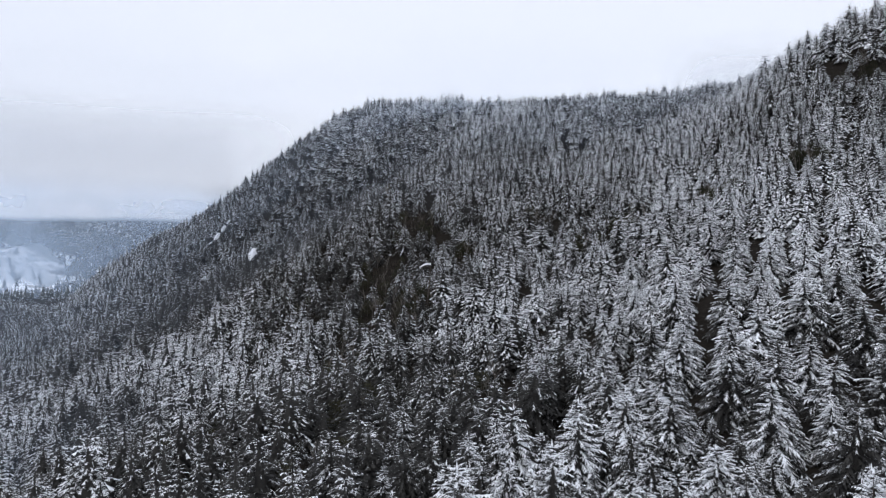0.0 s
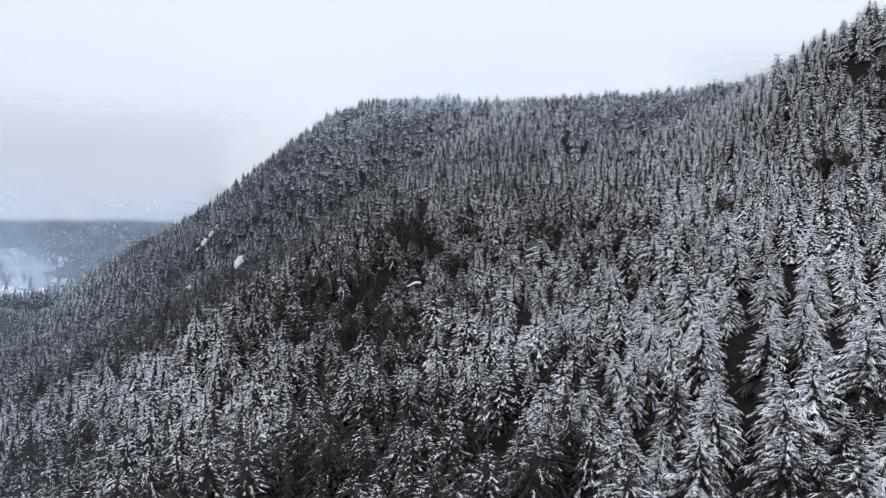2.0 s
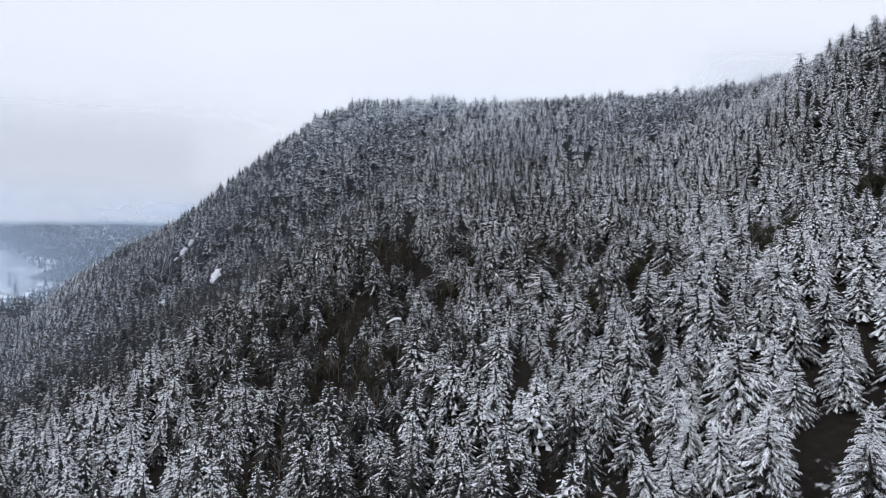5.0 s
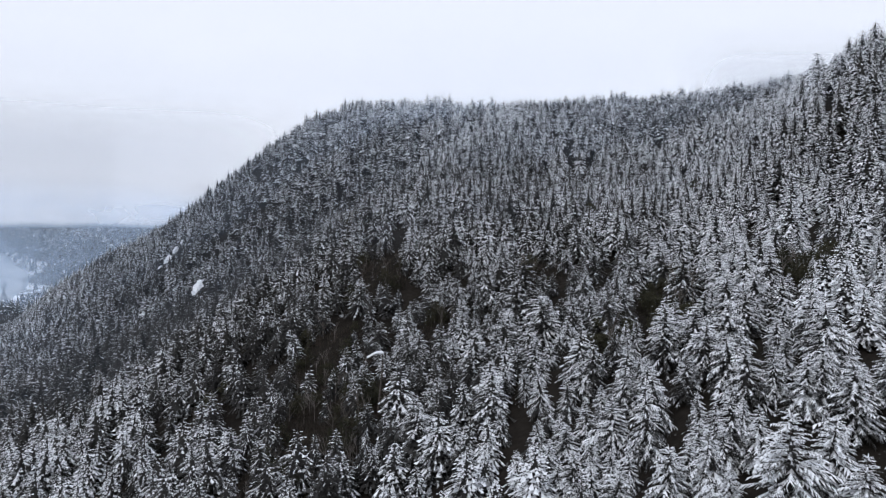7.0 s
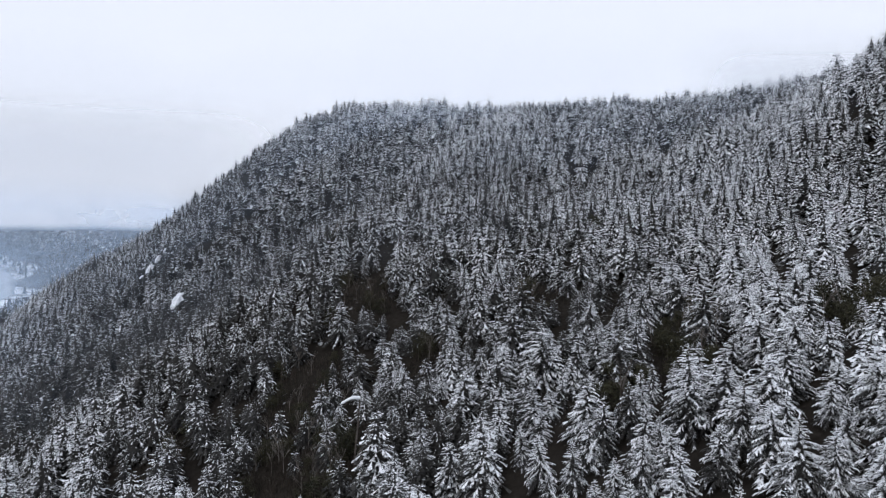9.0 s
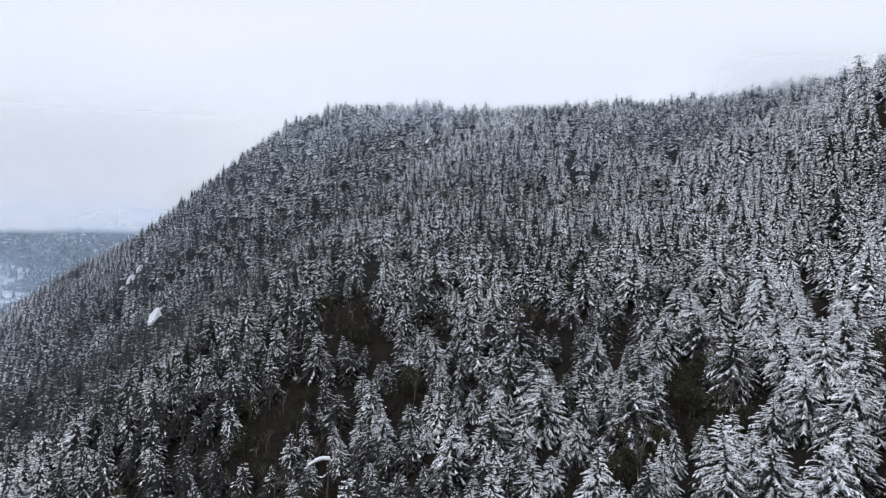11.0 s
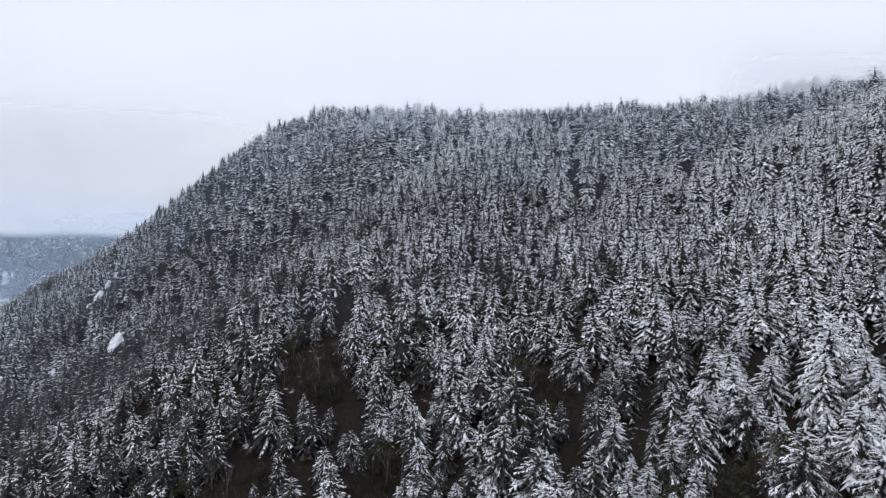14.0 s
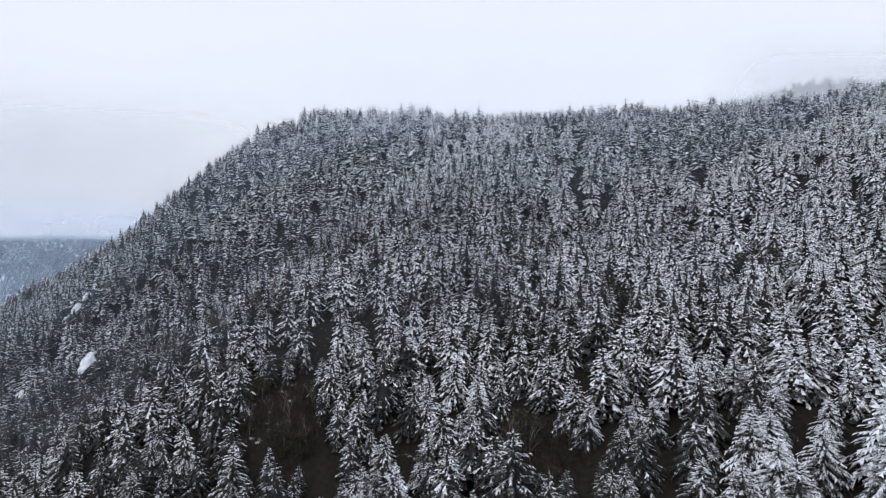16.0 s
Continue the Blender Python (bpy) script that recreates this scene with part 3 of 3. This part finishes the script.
def broken_tree(x, y, z):
    """A dead trunk whose snapped top hangs level, with a thick roll of snow on it."""
    thing = new("broken_tree")
    foot = float(ground_height(x, y))
    thing.matrix_world = pose(x, y, foot)
    top = Vector((0.9, 0.3, z - foot - 0.2))
    tip = top + Vector((-3.4, -0.4, -0.9))
    new("trunk", limb_mesh("trunk", BARK, Vector((0, 0, -0.4)), top, 0.24, 0.13, 1)).parent = thing
    new("snapped_top", limb_mesh("snapped_top", BARK, top, tip, 0.17, 0.08, 4, 0.25)).parent = thing
    roll = Vector((0, 0, 0.24))
    new("snow", limb_mesh("snow", ROCK_SNOW, top + roll + Vector((0.2, 0, 0)), tip + roll, 0.38, 0.22, 9, 0.25)).parent = thing
    tagged(thing, "dead broken trunk with its snapped top under thick snow", "dead tree")


broken_tree(-4.9, 187.3, 115.2)


# ---- snowy ledges ----
def ledge(places, seed):
    """A crag among the firs: for each place a steep slab of grey rock with a ragged sheet of snow lying on it.
    Places: x, y, z of the slab's middle, width, height, how much narrower it gets downwards."""
    thing = new("snowy_ledge")
    ox, oy, oz = places[0][0], places[0][1], float(ground_height(places[0][0], places[0][1]))
    thing.matrix_world = pose(ox, oy, oz)
    across = Vector((0.93, 0.37, 0))
    up = Vector((0.22, 0.52, 0.83)).normalized()
    out = across.cross(up).normalized()
    for k, (x, y, z, wide, tall, taper) in enumerate(places):
        mid = Vector((x - ox, y - oy, z - oz))

        def at(i, j, nu, nv, grow, lift, wild):
            v = j / nv * 2 - 1
            edge = 1 - taper * max(0, -v) - 0.35 * max(0, v) ** 2
            edge *= 1 + wild * noise.noise(Vector((v * 2.3, seed + k * 3.1, i // nu * 5.0)))
            u = (i / nu * 2 - 1) * edge
            bulge = 0.7 * noise.noise(Vector((u * wide * 0.28, v * tall * 0.25, seed + k))) + 0.35 * noise.noise(Vector((u * wide, v * tall * 0.8, seed)))
            ends = 1 + 0.2 * noise.noise(Vector((u * 2.5, seed * 1.7 + k, v)))
            return mid + across * (u * wide * grow) + up * (v * tall * grow * ends) + out * (bulge + lift - 0.5 * u * u)

        for name, mat, grow, lift, deep in (("rock", ROCK, 0.56, 0.0, 5.0), ("snow", ROCK_SNOW, 0.5, 0.35, 0.5)):
            bm = bmesh.new()
            nu, nv = 12, 16
            top = [[bm.verts.new(at(i, j, nu, nv, grow, lift, 0.55)) for i in range(nu + 1)] for j in range(nv + 1)]
            low = [[bm.verts.new(v.co - out * deep - (Vector((0, 0, 3)) if name == "rock" else Vector())) for v in row] for row in top]
            for j in range(nv):
                for i in range(nu):
                    bm.faces.new((top[j][i], top[j][i + 1], top[j + 1][i + 1], top[j + 1][i]))
                    bm.faces.new((low[j][i], low[j + 1][i], low[j + 1][i + 1], low[j][i + 1]))
            for j in range(nv):
                for i in (0, nu):
                    bm.faces.new((top[j][i], top[j + 1][i], low[j + 1][i], low[j][i]))
            for i in range(nu):
                for j in (0, nv):
                    bm.faces.new((top[j][i], low[j][i], low[j][i + 1], top[j][i + 1]))
            bmesh.ops.recalc_face_normals(bm, faces=bm.faces)
            me = bpy.data.meshes.new(name)
            bm.to_mesh(me)
            bm.free()
            me.materials.append(mat)
            new(name, me).parent = thing
    return tagged(thing, "steep rock ledge covered with bright snow among firs", "rock ledge", "snowy ledges")


ledge(((-117.5, 366.5, 116.6, 4.4, 9.0, 0.6),), 3)
ledge(((-168.3, 444.6, 129.2, 3.6, 6.0, 0.4), (-164.8, 447.8, 135.3, 2.8, 5.5, 0.5), (-161.5, 450.5, 140.5, 2.2, 3.5, 0.3), (-172.0, 441.5, 124.0, 2.0, 3.2, 0.5)), 8)


# ---- the far side of the valley ----
def far_woods():
    n = 4200
    a = rng.uniform(950, 1750, n * 2)
    c = rng.uniform(-420, 330, n * 2)
    x, y = -0.52 * a + 0.854 * c, 0.854 * a + 0.52 * c
    along_field = 0.9 * y - 0.3 * x + 14 * np.sin(x / 40.0)      # hedges and rows across the meadow
    patchy = np.sin(x / 61 + 1) * np.sin(y / 83) + 0.5 * np.sin(x / 23) * np.cos(y / 31)
    keep = (np.hypot(x + 805, y - 890) > 228) | (rng.random(n * 2) < 0.05 + 0.3 * (np.abs(np.sin(along_field / 26.0)) < 0.25))
    keep &= (patchy > -0.75) & (x < -250 - 0.05 * y)
    ridge_x, ridge_y = rng.uniform(215, 420, 420), rng.uniform(500, 600, 420)
    x, y = np.r_[x[keep][:n], ridge_x], np.r_[y[keep][:n], ridge_y]
    z = ground_height(x, y)
    h = rng.uniform(11, 21, len(x)) * np.where(x > 100, 0.36, 1.0)
    vs, fs, ss, at = [], [], [], 0
    shapes = [conifer(rng, 4, 4, 0, 0.05, 0.34, 0.7) for _ in range(4)]
    for i in range(len(x)):
        V, F, S = shapes[i % 4]
        ang = rng.uniform(0, 6.28)
        co, si = math.cos(ang), math.sin(ang)
        vs.append(np.stack([(V[:, 0] * co - V[:, 1] * si) * h[i] + x[i], (V[:, 0] * si + V[:, 1] * co) * h[i] + y[i], V[:, 2] * h[i] + z[i]], 1))
        fs.append(F + at)
        ss.append(S)
        at += len(V)
    ob = new("far_woods", tri_mesh("far_woods", np.concatenate(vs), np.concatenate(fs), (FAR_NEEDLES,), np.concatenate(ss)))
    tagged(ob, "misty grey woods on far hillsides", "woods", kind="stuff")


far_woods()


def mist(x0, y0, x1, y1, low, closes, full, gone, base, seed, ends, label, lean=1.0, uneven=60.0):
    """A hanging sheet for thin cloud and for painted distance haze, gently bowed and leaning away, that thins out again
    upwards.
    """
    n = 24
    high = gone + 600
    rows = ((0, 0), (0.14, 0.05), (0.28, 0.17), (1.0, 0.75)) if lean > 0.1 else ((0, 0), (1.0, 0.8))
    V, F = [], []
    for k in range(n + 1):
        t = k / n
        bow = 40 * math.sin(t * 9 + seed)
        for f, back in rows:
            V.append((x0 + (x1 - x0) * t + bow * 0.3, y0 + (y1 - y0) * t + bow * min(1, lean + 0.1) + back * lean * (high - low), low + (high - low) * f))
    for k in range(n):
        for j in range(len(rows) - 1):
            a, up = k * len(rows) + j, len(rows)
            F += [(a, a + up, a + up + 1), (a, a + up + 1, a + 1)]
    me = tri_mesh("cloud_haze_sheet", V, F, (mist_material("cloud_haze", closes, full, gone, base, seed, ends, uneven),))
    me.polygons.foreach_set("use_smooth", np.ones(len(F), bool))
    return tagged(new("cloud_haze_sheet", me), label, "cloud", kind="stuff")


WEST = (-170.0, -460.0)
ALL = (-9000.0, -8999.0)
# upright bluish sheets that paint the haze of distance onto the slopes behind
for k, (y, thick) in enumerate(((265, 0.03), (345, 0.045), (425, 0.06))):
    mist(-700, y + 20, 480, y - 20, -60, 0, 238, 280, thick, 6.0 + k, ALL, "tinted sheet standing in for bluish haze along the mountainside", 0.05)
# painted haze placed to veil the left flank only early in the camera's flight
mist(-520, 100, -20, 125, -60, 0, 238, 280, 0.12, 14.0, (-35.0, -120.0), "tinted sheet standing in for bluish haze over the lower flank", 0.05)
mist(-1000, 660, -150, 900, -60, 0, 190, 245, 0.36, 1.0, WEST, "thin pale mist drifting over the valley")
mist(-1200, 790, -150, 950, -40, 159, 177, 430, 0.36, 2.0, WEST, "flat pale cloud base closing over the far hillside", 0.8, 16.0)
mist(-1500, 1050, -150, 1500, -40, 175, 200, 430, 0.34, 3.0, WEST, "pale low cloud closing over the far hillside", 1.0, 30.0)
mist(150, 482, 560, 440, 190, 0, 228, 300, 0.90, 5.0, (168.0, 226.0), "pale cloud wrapping a wooded ridge behind the crest", 0.05)
